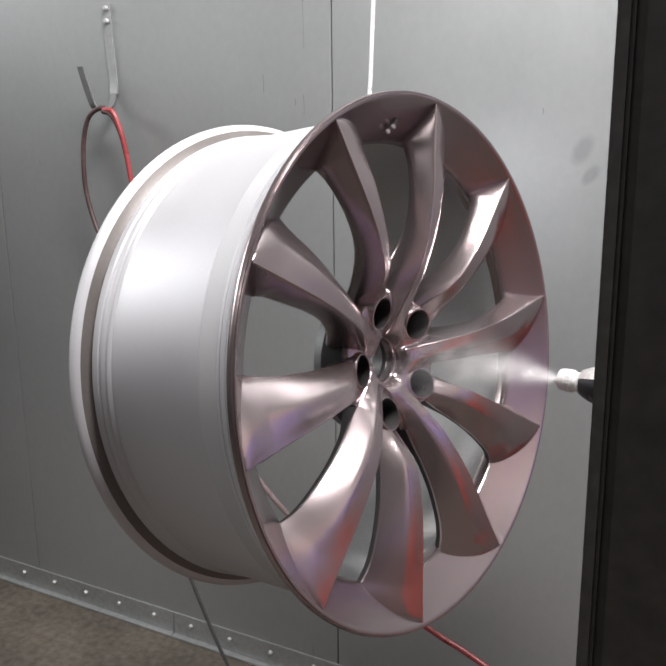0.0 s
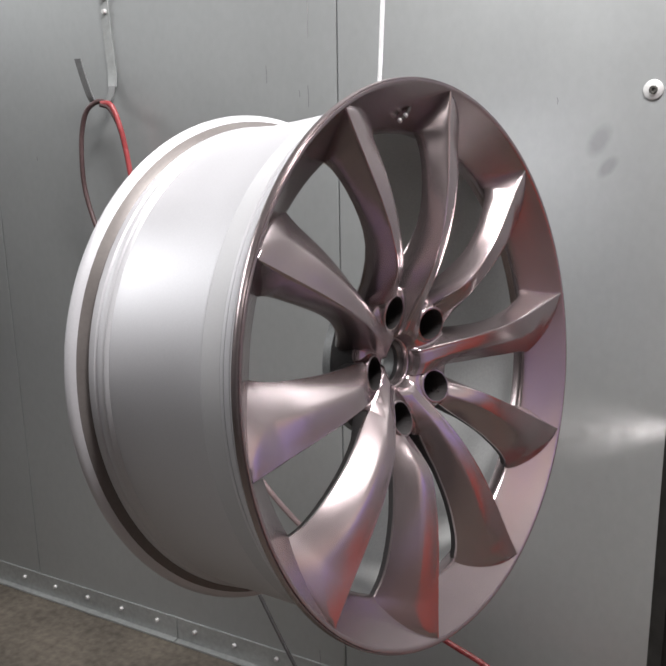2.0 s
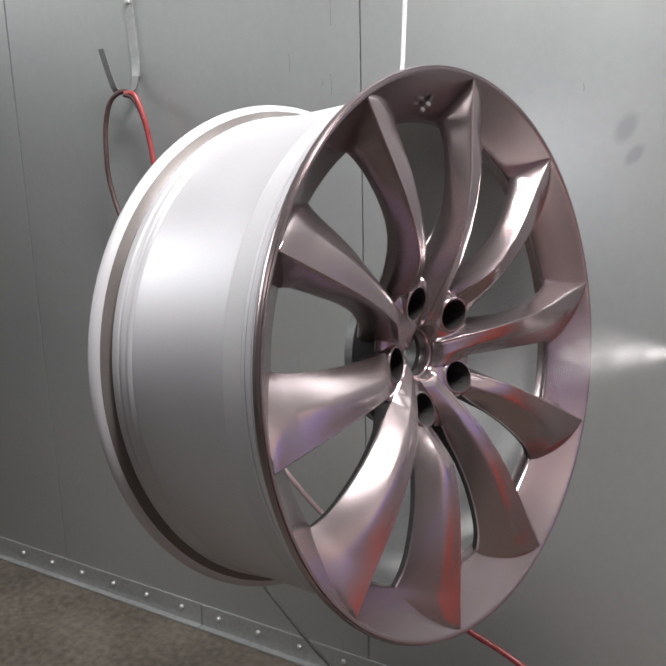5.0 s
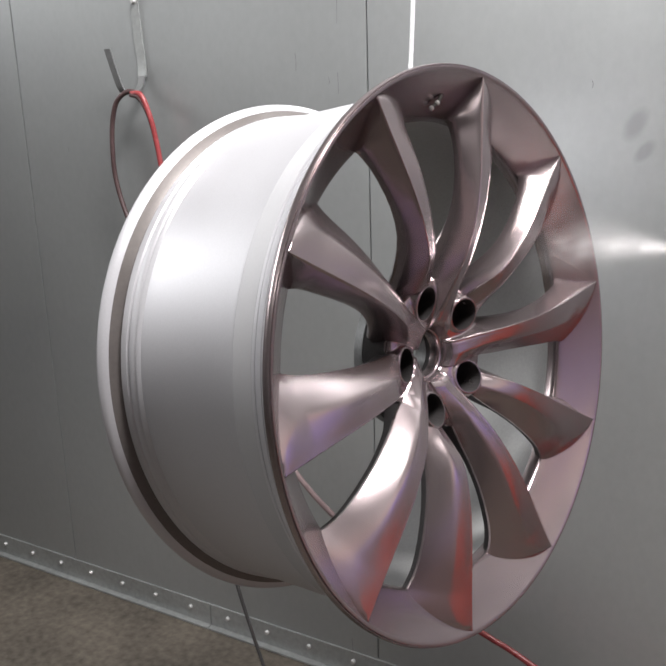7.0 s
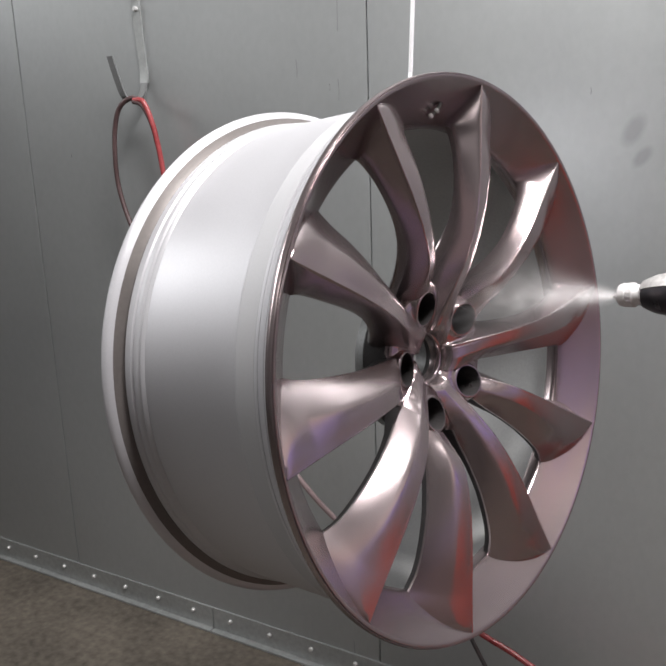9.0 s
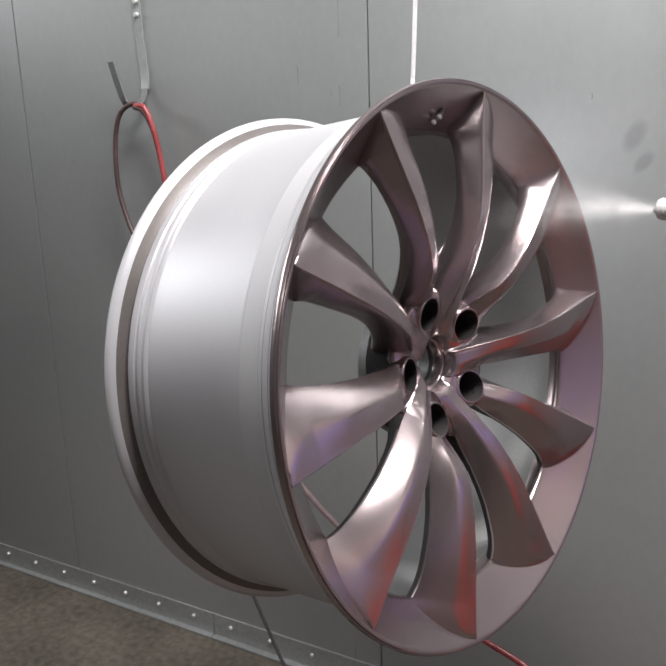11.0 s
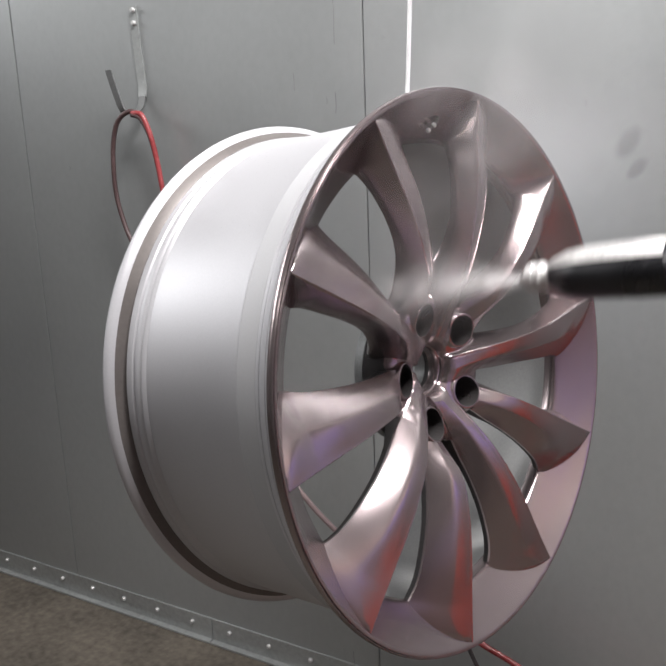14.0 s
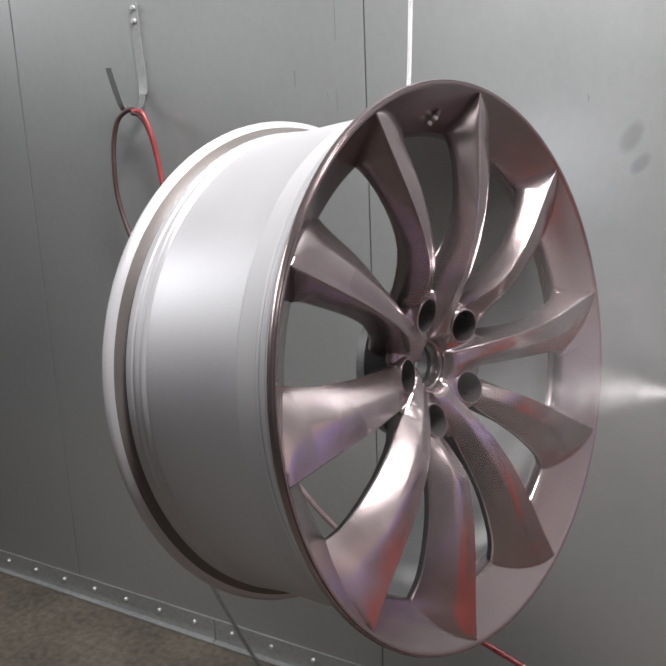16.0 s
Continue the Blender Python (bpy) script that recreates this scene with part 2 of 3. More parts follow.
def tube(points, radius, sides=12):
    """A round tube along points, with capped ends."""
    pts = [Vector(p) for p in points]
    verts, faces = [], []
    up = Vector((0.3, 0.9, 0.2)).normalized()
    for i, p in enumerate(pts):
        d = (pts[min(i + 1, len(pts) - 1)] - pts[max(i - 1, 0)]).normalized()
        x = (up - up.dot(d) * d).normalized()
        up = x
        y = d.cross(x)
        for s in range(sides):
            a = 2 * math.pi * s / sides
            verts.append(tuple(p + radius * (math.cos(a) * x + math.sin(a) * y)))
    for i in range(len(pts) - 1):
        for s in range(sides):
            faces.append([i * sides + s, i * sides + (s + 1) % sides, (i + 1) * sides + (s + 1) % sides, (i + 1) * sides + s])
    faces.append(list(range(sides)))
    faces.append([(len(pts) - 1) * sides + s for s in range(sides)])
    return verts, faces


def cut(ob, cutters):
    """Carve cutters out of a mesh for good."""
    for c in cutters:
        m = ob.modifiers.new("cut", "BOOLEAN")
        m.operation, m.solver, m.object = "DIFFERENCE", "EXACT", c
    bpy.context.view_layer.update()
    me = bpy.data.meshes.new_from_object(ob.evaluated_get(bpy.context.evaluated_depsgraph_get()))
    ob.modifiers.clear()
    ob.data = me


# ---- the booth ----
WALL_Y = 0.493


def booth():
    floor = box("floor", (6.0, 5.0, 0.1), (-0.95, -1.9, -0.05), FLOOR, bevel=0)
    tagged(floor, "dusty brown-grey concrete booth floor with wear marks", "floor", kind="structure")
    wall = box("wall_back", (6.0, 0.06, 2.6), (-0.95, WALL_Y + 0.036, 1.3), JOINT, bevel=0)
    tagged(wall, "grey galvanised sheet-metal booth wall with upright seams", "wall", kind="structure")
    edges = [-3.95, -2.1, -1.2305, -0.378, 0.62, 1.4]
    for a, b in zip(edges, edges[1:]):
        box("panel", (b - a - 0.0025, 0.006, 2.6), ((a + b) / 2, WALL_Y + 0.003, 1.3), WALL, wall, 0.0008)
    for name, size, centre in (("wall_left", (0.1, 5.0, 2.6), (-3.95, -1.9, 1.3)), ("wall_front", (6.0, 0.1, 2.6), (-0.95, -4.35, 1.3))):
        tagged(box(name, size, centre, OUTER, bevel=0), "plain painted booth wall", "wall", kind="structure")
    # unseen wall, coloured only to put red and violet into the wheel's reflections
    tagged(box("wall_right", (0.1, 5.0, 2.6), (1.45, -1.9, 1.3), ENDWALL, bevel=0), "unseen end wall tinted red, violet, tan and grey for the wheel's reflections", "wall", kind="structure")
    tagged(box("ceiling", (6.0, 5.0, 0.1), (-0.95, -1.9, 2.65), OUTER, bevel=0), "plain pale booth ceiling", "ceiling", kind="structure")
    # scratches and hand marks on the sheets
    for x, z, h in ((-0.518, 1.20, 0.030), (-0.4335, 1.30, 0.09), (-0.4345, 1.16, 0.035), (-0.452, 1.165, 0.012), (-0.011, 1.136, 0.010), (-1.10, 1.06, 0.009), (-0.4365, 0.06, 0.05)):
        me = mesh_of("scratch", *tube([(0, 0, -h / 2), (0.0008, 0, 0), (-0.0006, 0, h / 2)], 0.00045, 5), SCRATCH)
        o = part("scratch", me, wall)
        o.location = (x, WALL_Y, z)
    for x, z, w, h, lean in ((0.052, 1.078, 0.017, 0.030, 28), (0.066, 1.040, 0.012, 0.022, 40)):
        v = [(math.cos(k * math.pi / 12), 0.0, math.sin(k * math.pi / 12)) for k in range(24)]
        o = part("smudge", mesh_of("smudge", v, [list(range(24))], SMUDGE), wall, "faint grey smudge")
        o.location, o.rotation_euler, o.scale = (x, WALL_Y - 0.0006, z), (0, radians(lean), 0), (w, 1, h)


def bolt_mesh(r, h):
    v, f = lathe([(0, 0.0001), (0, r), (-h * 0.5, r), (-h, r * 0.72), (-h * 1.05, 0.0001)], 14)
    return mesh_of("bolt", v, f, BOLT, 40)


def skirting():
    """Steel angle along the foot of the wall, screwed on every ten centimetres."""
    head = bolt_mesh(0.0050, 0.006)
    for a, b in ((-3.4, -0.802), (-0.8, 0.9)):
        me = mesh_of("baseboard", *box_data((b - a, 0.004, 0.052), ((a + b) / 2, WALL_Y - 0.002, 0.031), 0.001), STRIP)
        s = tagged(new("baseboard", me), "grey steel angle strip screwed along the wall's foot", "baseboard", kind="structure")
        box("flange", (b - a, 0.016, 0.005), ((a + b) / 2, WALL_Y - 0.010, 0.0025), STRIP, s, 0.001)
        k = -25
        while k < 25:
            x = -1.2815 + 0.1061 * k
            if a + 0.01 < x < b - 0.01 and -2.2 < x < 0.3:
                o = part("bolt", head, s, "small bright zinc screw head")
                o.location = (x, WALL_Y - 0.004, 0.0355)
            k += 1


def washer_screw():
    w = new("washer_screw", None)
    w.location = (0.1215, WALL_Y, 1.146)
    tagged(w, "pale round washer with a dark screw in the wall panel", "screw")
    v, f = lathe([(0, 0.0001), (0, 0.0135), (-0.002, 0.0135), (-0.0035, 0.0105), (-0.0045, 0.0001)], 32)
    part("washer", mesh_of("washer", v, f, BOLT, 40), w)
    v, f = lathe([(-0.004, 0.0001), (-0.004, 0.006), (-0.007, 0.005), (-0.007, 0.0028), (-0.005, 0.0026), (-0.005, 0.0001)], 16)
    part("screw_head", mesh_of("screw_head", v, f, DARK, 40), w, "dark socket screw head")


def ribbon(points, width, thick, material, name, side=(1, 0, 0)):
    """A flat steel strap bent along points."""
    pts = [Vector(p) for p in points]
    sd = Vector(side)
    verts, faces = [], []
    for i, p in enumerate(pts):
        d = (pts[min(i + 1, len(pts) - 1)] - pts[max(i - 1, 0)]).normalized()
        n = d.cross(sd).normalized()
        for a, b in ((-1, -1), (1, -1), (1, 1), (-1, 1)):
            verts.append(tuple(p + sd * (a * width / 2) + n * (b * thick / 2)))
    for i in range(len(pts) - 1):
        for s in range(4):
            faces.append([i * 4 + s, i * 4 + (s + 1) % 4, i * 4 + 4 + (s + 1) % 4, i * 4 + 4 + s])
    faces += [[0, 1, 2, 3], [len(verts) - 4 + s for s in range(4)]]
    return mesh_of(name, verts, faces, material, 35)


def wall_hook():
    h = new("wall_hook", None)
    h.location = (-0.873, WALL_Y, 1.16)
    tagged(h, "bent grey steel strap hook screwed to the wall", "hook")
    line = spline([(-0.006, -0.0022, 0.205), (-0.002, -0.0022, 0.12), (0.003, -0.003, 0.06), (0.004, -0.006, 0.035)], 6)
    part("strap", ribbon(line, 0.020, 0.003, STRIP, "strap"), h, "pale steel strap flat on the wall")
    line = spline([(0.004, -0.006, 0.036), (0.002, -0.012, 0.016), (-0.006, -0.022, 0.004), (-0.019, -0.038, 0.008), (-0.027, -0.046, 0.04), (-0.036, -0.052, 0.086)], 6)
    part("prong", ribbon(line, 0.015, 0.003, HOOK, "prong"), h, "dark grey upturned prong")
    head = bolt_mesh(0.0052, 0.006)
    for z in (0.173, 0.197):
        o = part("screw", head, h, "bright screw head")
        o.location = (-0.003, -0.004, z)


def hoses():
    loop = [(-0.845, 0.462, 1.150), (-0.862, 0.450, 1.166), (-0.884, 0.446, 1.162), (-0.905, 0.446, 1.145), (-0.922, 0.45, 1.112), (-0.930, 0.452, 1.073),
            (-0.931, 0.452, 1.014), (-0.919, 0.452, 0.959), (-0.895, 0.45, 0.91), (-0.85, 0.45, 0.875), (-0.80, 0.45, 0.89), (-0.79, 0.452, 0.94),
            (-0.808, 0.452, 1.03), (-0.815, 0.45, 1.079), (-0.824, 0.448, 1.119), (-0.842, 0.446, 1.152), (-0.862, 0.444, 1.160)]
    red = [(-0.862, 0.446, 1.162), (-0.838, 0.446, 1.158), (-0.822, 0.448, 1.119), (-0.814, 0.45, 1.079), (-0.808, 0.452, 1.03), (-0.79, 0.448, 0.93), (-0.74, 0.44, 0.78),
           (-0.64, 0.42, 0.61), (-0.494, 0.40, 0.472), (-0.414, 0.40, 0.402), (-0.30, 0.40, 0.328), (-0.144, 0.40, 0.257), (-0.062, 0.40, 0.226), (0.08, 0.38, 0.17), (0.3, 0.3, 0.08), (0.6, 0.1, 0.012), (1.0, -0.3, 0.010)]
    a = tagged(new("red_air_hose", mesh_of("red_air_hose", *tube(spline(red, 8), 0.0052), RED, 60)), "glossy red rubber air hose hung over the wall hook", "hose")
    b = tagged(new("coiled_hose", mesh_of("coiled_hose", *tube(spline(loop, 8), 0.0048), MAROON, 60)), "dark maroon rubber hose looped once over the wall hook", "hose")
    return a, b


# ---- dark upright frame between the camera and the wheel ----
def door_post():
    p = box("door_post", (0.10, 0.05, 2.5), (0.3115, -0.479, 1.25), DARK, bevel=0.004)
    tagged(p, "black painted steel door post at the booth opening", "post")
    box("edge_strip", (0.006, 0.048, 2.48), (0.2586, -0.479, 1.25), GUNEDGE, p, 0.0015, "dark grey rubber edge strip")


GUNEDGE = surface("dark_grey_rubber", (0.06, 0.058, 0.055), 0.6, 0.0, 150, 6, 0.3, 0.1)


# ---- the wheel ----
def table(xs, ys, x):
    return float(np.interp(x, xs, ys))


def cone_y(r):
    return max(0.0, 0.0335 * (0.2812 - r) / 0.0412)


RR = [0.026, 0.0295, 0.034, 0.039, 0.045, 0.072, 0.102, 0.132, 0.161, 0.191, 0.221, 0.25, 0.2812]
RT = [8.0, 6.5, 5.0, 3.6, 2.5, 0.8, 0.0, -0.4, -0.5, -0.4, -0.2, 0.0, 0.2]
RY = [0.0600, 0.0515, 0.0480, 0.0460, 0.0436, 0.0283, 0.0143, 0.0057, 0.0013, -0.0004, -0.0005, -0.0006, -0.0012]
BR = [0.045, 0.07, 0.088, 0.106, 0.125, 0.143, 0.161, 0.18, 0.198, 0.217, 0.24]
BT = [15.0, 12.0, 8.4, 4.9, 2.8, 1.9, 1.9, 2.2, 2.7, 3.0, 3.2]
BY = [0.075, 0.073, 0.0695, 0.0546, 0.0434, 0.0353, 0.03, 0.027, 0.0259, 0.0275, 0.0335]
CR = [0.026, 0.0295, 0.035, 0.048, 0.065, 0.079, 0.099, 0.119, 0.139, 0.159, 0.179, 0.2, 0.22, 0.24]
CT = [-50.0, -47.0, -40.0, -27.5, -21.0, -19.0, -17.6, -16.3, -15.5, -15.1, -14.9, -14.7, -14.6, -15.2]
CY = [0.0610, 0.0535, 0.0495, 0.0470, 0.0450, 0.0435, 0.0394, 0.0341, 0.0299, 0.027, 0.0257, 0.0258, 0.0285, 0.0335]


def section(r, long):
    """The outline of a blade at radius r, in degrees and depth: ridge, broad face, underside, steep flank."""
    ta, ya = table(RR, RT, r), table(RR, RY, r)
    if not long:
        ya += 0.016 * max(0, (0.112 - r) / 0.035) ** 1.2
    if r <= 0.24:
        flare = 0.7 * math.exp(-(0.24 - r) / 0.005)
        tb, yb = table(BR, BT, r) + flare, table(BR, BY, r)
        tc, yc = table(CR, CT, r) - 0.4 * flare, table(CR, CY, r)
        if not long:
            yc = max(yc, ya + 0.001)
        back = 0.010 + 0.02 * max(0, (0.12 - r) / 0.08)
    else:
        w = (r - 0.24) / (0.279 - 0.24)
        tb, yb = 3.6 * (1 - w) ** 1.5 + 0.3, cone_y(r) + 0.0006
        tc, yc = -15.9 * (1 - w) ** 0.62 - 0.2, cone_y(r) + 0.0006
        back = 0.006
    bulge = 0.0080 * min(1, (0.279 - r) / 0.075) * min(1, r / 0.09)
    e = math.degrees(0.0010 / r)
    ring = [(ta + e, ya + 0.0006), (ta, ya), (ta - e * 1.5, ya + 0.0004)]
    for s in (0.12, 0.24, 0.36, 0.46, 0.52, 0.58, 0.68, 0.80, 0.90, 0.96, 1.0):
        crest = 1 - abs(s - 0.5) / 0.5
        y = ya + (yc - ya) * (0.6 * s + 0.4 * s ** 2.2) - bulge * (0.16 * math.sin(math.pi * s) + 0.56 * crest ** 1.2)
        ring.append((ta + (tc - ta) * s, y))
    ring += [(tc + 0.2, yc + 0.003), (tc + 0.9, yc + back), (tb - 2.5, yb + 0.004), (tb - 0.5, yb + 0.0015), (tb, yb)]
    for s, u in ((0.08, 0.01), (0.18, 0.04), (0.28, 0.11), (0.38, 0.22), (0.5, 0.37), (0.65, 0.56), (0.8, 0.75), (0.92, 0.90)):
        ring.append((tb + (ta + e - tb) * u, yb + (ya - yb) * s))
    return ring


def spoke_mesh(long):
    """One blade: a sharp radial ridge, a steep flank on one side and a broad rounded face on the other. Short ones end at a bolt hole."""
    rs = [0.079, 0.083, 0.088, 0.095, 0.105, 0.117, 0.13, 0.145, 0.16, 0.175, 0.19, 0.205, 0.215, 0.223, 0.23, 0.236, 0.24, 0.246, 0.253, 0.26, 0.266, 0.272, 0.2765, 0.279]
    if not long:
        rs[0] = 0.077
    verts, faces = [], []
    rings = [[(r * math.cos(radians(t)), y, r * math.sin(radians(t))) for t, y in section(r, long)] for r in rs]
    k = len(rings[0])
    for g in rings:
        verts += g
    mats = []
    for i in range(len(rings) - 1):
        for m in range(k):
            n = (m + 1) % k
            faces.append([i * k + m, i * k + n, (i + 1) * k + n, (i + 1) * k + m])
            # strip 14, under the broad face's edge, has its shade painted near-black
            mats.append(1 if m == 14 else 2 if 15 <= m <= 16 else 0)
    faces.append(list(range(k)))
    faces.append([(len(rings) - 1) * k + m for m in range(k)])
    me = mesh_of("spoke", verts, faces, BRONZE, 38)
    me.materials.append(RECESS_SHADE)
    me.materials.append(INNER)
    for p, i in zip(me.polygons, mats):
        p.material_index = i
    return me


def hub_cone(r):
    return table([0.0262, 0.0276, 0.0290, 0.0335, 0.0400, 0.0480, 0.0560, 0.0640, 0.0710, 0.0765, 0.0800, 0.0815], [0.0606, 0.0592, 0.0580, 0.0548, 0.0518, 0.0492, 0.0474, 0.0466, 0.0466, 0.0480, 0.0510, 0.0550], r)


def melt(a, b, k):
    """The nearer of two surfaces, with a fillet where they cross."""
    h = max(k - abs(a - b), 0.0) / k
    return min(a, b) - h * h * k / 4


def hub_mesh():
    """The cast hub: a hollow cone with five bolt bosses, into which the roots of the long blades melt."""
    radii = [0.0262 + (0.0815 - 0.0262) * i / 44 for i in range(45)]
    steps = 140
    verts, faces, mats = [], [], []
    fifth = []
    for r in radii:
        ring = section(r, True)
        front = [(t, y) for t, y in (ring[13::-1] + ring[:17:-1])]
        front.sort()
        ts, ys = [p[0] for p in front], [p[1] for p in front]
        row = []
        for q in range(steps):
            a = 72 * q / steps
            y = hub_cone(r)
            hx, hz = r * math.cos(radians(a - 27.8)) - 0.0585, r * math.sin(radians(a - 27.8))
            d = math.hypot(hx, hz)
            boss = 0.0441 - 0.29 * hx + max(0.0, d - 0.0186) * 1.8
            y = melt(y, boss, 0.0012)
            for turn in (-72, 0, 72):
                t = a + turn
                if t > ts[-1]:
                    b = ys[-1] + 0.004 * (t - ts[-1])
                elif t < ts[0]:
                    b = ys[0] + 0.006 * (ts[0] - t)
                else:
                    b = float(np.interp(t, ts, ys))
                y = melt(y, b, 0.005)
            row.append(y)
        fifth.append(row)
    n = steps * 5
    rows = [(r, fifth[i]) for i, r in enumerate(radii)]
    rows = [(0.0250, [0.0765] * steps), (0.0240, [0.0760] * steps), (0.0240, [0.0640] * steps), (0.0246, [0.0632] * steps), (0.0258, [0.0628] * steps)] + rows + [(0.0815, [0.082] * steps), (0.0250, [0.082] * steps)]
    for r, row in rows:
        for q in range(n):
            a = radians(72 * q / steps)
            verts.append((r * math.cos(a), row[q % steps], r * math.sin(a)))
    for i in range(len(rows)):
        j = (i + 1) % len(rows)
        for q in range(n):
            p = (q + 1) % n
            faces.append([i * n + q, i * n + p, j * n + p, j * n + q])
            # shade on the hub's outer side, back and bore is put in as near-black
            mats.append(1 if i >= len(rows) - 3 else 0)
    me = mesh_of("hub", verts, faces, BRONZE, 45)
    me.materials.append(RECESS_SHADE)
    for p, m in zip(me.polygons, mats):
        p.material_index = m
    return me


def wheel():
    w = new("alloy_wheel", None)
    w.matrix_basis = pose(0.0004, -0.0037, 0.8577, -6.994, 12.618, 76.283)
    tagged(w, "bronze-grey ten-spoke turbine alloy wheel with silver barrel hung from a wire", "wheel")
    outer = [(-0.0012, 0.2838), (-0.0015, 0.2848), (0.0008, 0.2858), (0.0050, 0.2855), (0.0072, 0.2842), (0.0105, 0.2810), (0.0120, 0.2784), (0.0150, 0.2776), (0.0154, 0.2752), (0.0163, 0.2750), (0.0167, 0.2770), (0.0190, 0.2764), (0.0200, 0.2756), (0.0262, 0.2742), (0.0266, 0.2716), (0.0275, 0.2714), (0.0280, 0.2734), (0.0332, 0.2720), (0.0336, 0.2694), (0.0345, 0.2692), (0.0350, 0.2706),
             (0.0600, 0.2688), (0.0625, 0.2668), (0.0650, 0.2658), (0.188, 0.2655), (0.1960, 0.2656), (0.1985, 0.2676), (0.2005, 0.2682), (0.2020, 0.2674), (0.2032, 0.2664), (0.2050, 0.2680), (0.2075, 0.2688), (0.2110, 0.2686), (0.2125, 0.2668),
             (0.2140, 0.2672), (0.2155, 0.2690), (0.2205, 0.2702), (0.2222, 0.2704), (0.2230, 0.2690), (0.2246, 0.2672), (0.2270, 0.2680), (0.2296, 0.2722), (0.2316, 0.2778), (0.2336, 0.2822), (0.2360, 0.2848), (0.2386, 0.2858), (0.2413, 0.2850),
             (0.2433, 0.2825), (0.2428, 0.2780), (0.2440, 0.2650)]
    me = mesh_of("barrel", *lathe(outer, 192), SILVER, 32)
    me.materials.append(BEAD)
    me.materials.append(MATT)
    me.materials.append(BRONZE)
    for p in me.polygons:
        p.material_index = 3 if p.center[1] < 0.0040 else 1 if 0.2240 < p.center[1] < 0.2310 else 2 if 0.0345 < p.center[1] < 0.0610 else 0
    part("barrel", me, w, "smooth silver painted rim barrel")
    inside = [(0.2440, 0.2650), (0.242, 0.2615), (0.205, 0.2585), (0.10, 0.2565), (0.075, 0.2535), (0.062, 0.2470), (0.0500, 0.2400)]
    part("barrel_inside", mesh_of("barrel_inside", *lathe(inside, 160), INNER, 35), w, "dull grey primed inner side of the rim")
    lip = [(0.0200, 0.2740), (-0.0010, 0.2836), (-0.0022, 0.2832), (-0.0022, 0.2815), (-0.0008, 0.2795), (0.0010, 0.2780), (0.0160, 0.2605), (0.0300, 0.2443), (0.0335, 0.2400), (0.0365, 0.2378), (0.0420, 0.2375), (0.0500, 0.2400), (0.0300, 0.2480)]
    part("rim_lip", mesh_of("rim_lip", *lathe(closed(lip), 192), BRONZE, 35), w)
    # hub with centre bore and five bolt holes
    hub_ob = part("hub", hub_mesh(), w)
    hub_ob.rotation_euler = (0, radians(-91.2), 0)
    pad = [(0.0825, 0.0252), (0.0825, 0.0790), (0.0840, 0.0806), (0.0950, 0.0800), (0.0965, 0.0780), (0.0965, 0.0252)]
    part("mounting_pad", mesh_of("mounting_pad", *lathe(closed(pad), 96), CASTING, 40), w, "grey machined mounting face behind the hub")
    cutters = []
    home = w.matrix_basis.copy()
    for k in range(5):
        a = radians(119 - 72 * k)
        v, f = lathe([(0.0, 0.0001), (0.0, 0.0168), (0.0805, 0.0168), (0.0805, 0.0001)], 28)
        c = new("cutter", mesh_of("cutter", v, f, RECESS_SHADE))
        c.matrix_world = home @ pose(0.0585 * math.cos(a), 0, 0.0585 * math.sin(a))
        cutters.append(c)
    cut(hub_ob, cutters)
    long_blade, short_blade = spoke_mesh(True), spoke_mesh(False)
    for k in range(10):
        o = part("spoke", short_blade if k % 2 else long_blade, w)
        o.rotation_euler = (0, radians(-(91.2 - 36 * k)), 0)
    for c in cutters:
        bpy.data.objects.remove(c)
    # linings of the bolt holes, near-black to paint in the shade inside them
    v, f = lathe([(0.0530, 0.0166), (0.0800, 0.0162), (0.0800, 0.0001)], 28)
    well = mesh_of("bolt_hole", v, f, RECESS_SHADE, 40)
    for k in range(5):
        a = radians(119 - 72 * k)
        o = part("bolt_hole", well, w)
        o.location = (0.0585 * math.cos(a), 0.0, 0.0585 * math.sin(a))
    return w


def hanging_wire():
    h = new("hanging_wire", None)
    h.location = (-0.104, 0.068, 1.135)
    tagged(h, "bright steel wire hook through the valve hole of the wheel", "wire")
    part("rod", mesh_of("rod", *tube(spline([(0.06, 0.0, 1.46), (0.03, 0.0, 0.7), (0.004, 0, 0.09), (0.0, 0.0, 0.01), (0.003, -0.006, -0.012)], 8), 0.0024), WIRE, 60), h)
    n = Vector((0.81, -0.16, -0.56))
    a, b = Vector((-0.0545, 0.0008, 1.1030)), Vector((-0.0452, 0.0100, 1.1136))
    base = Vector((-0.104, 0.068, 1.135))
    part("hook_end", mesh_of("hook_end", *tube([a + n * 0.004 - base, (a + b) / 2 + n * 0.005 - base, b + n * 0.001 - base], 0.0018, 10), DARK, 60), h, "dark wire end poking out of the valve hole")
    v, f = lathe([(-0.0016, 0.0001), (-0.0016, 0.0021), (0.0, 0.0027), (0.0016, 0.0021), (0.0016, 0.0001)], 10)
    bead = mesh_of("nut", v, f, BOLT, 40)
    for q in (0.02, 0.48):
        o = part("nut", bead, h, "small bright nut on the wire's end")
        o.matrix_basis = Matrix.Translation(a.lerp(b, q) + n * 0.0045 - base) @ (b - a).to_track_quat("Y", "Z").to_matrix().to_4x4()


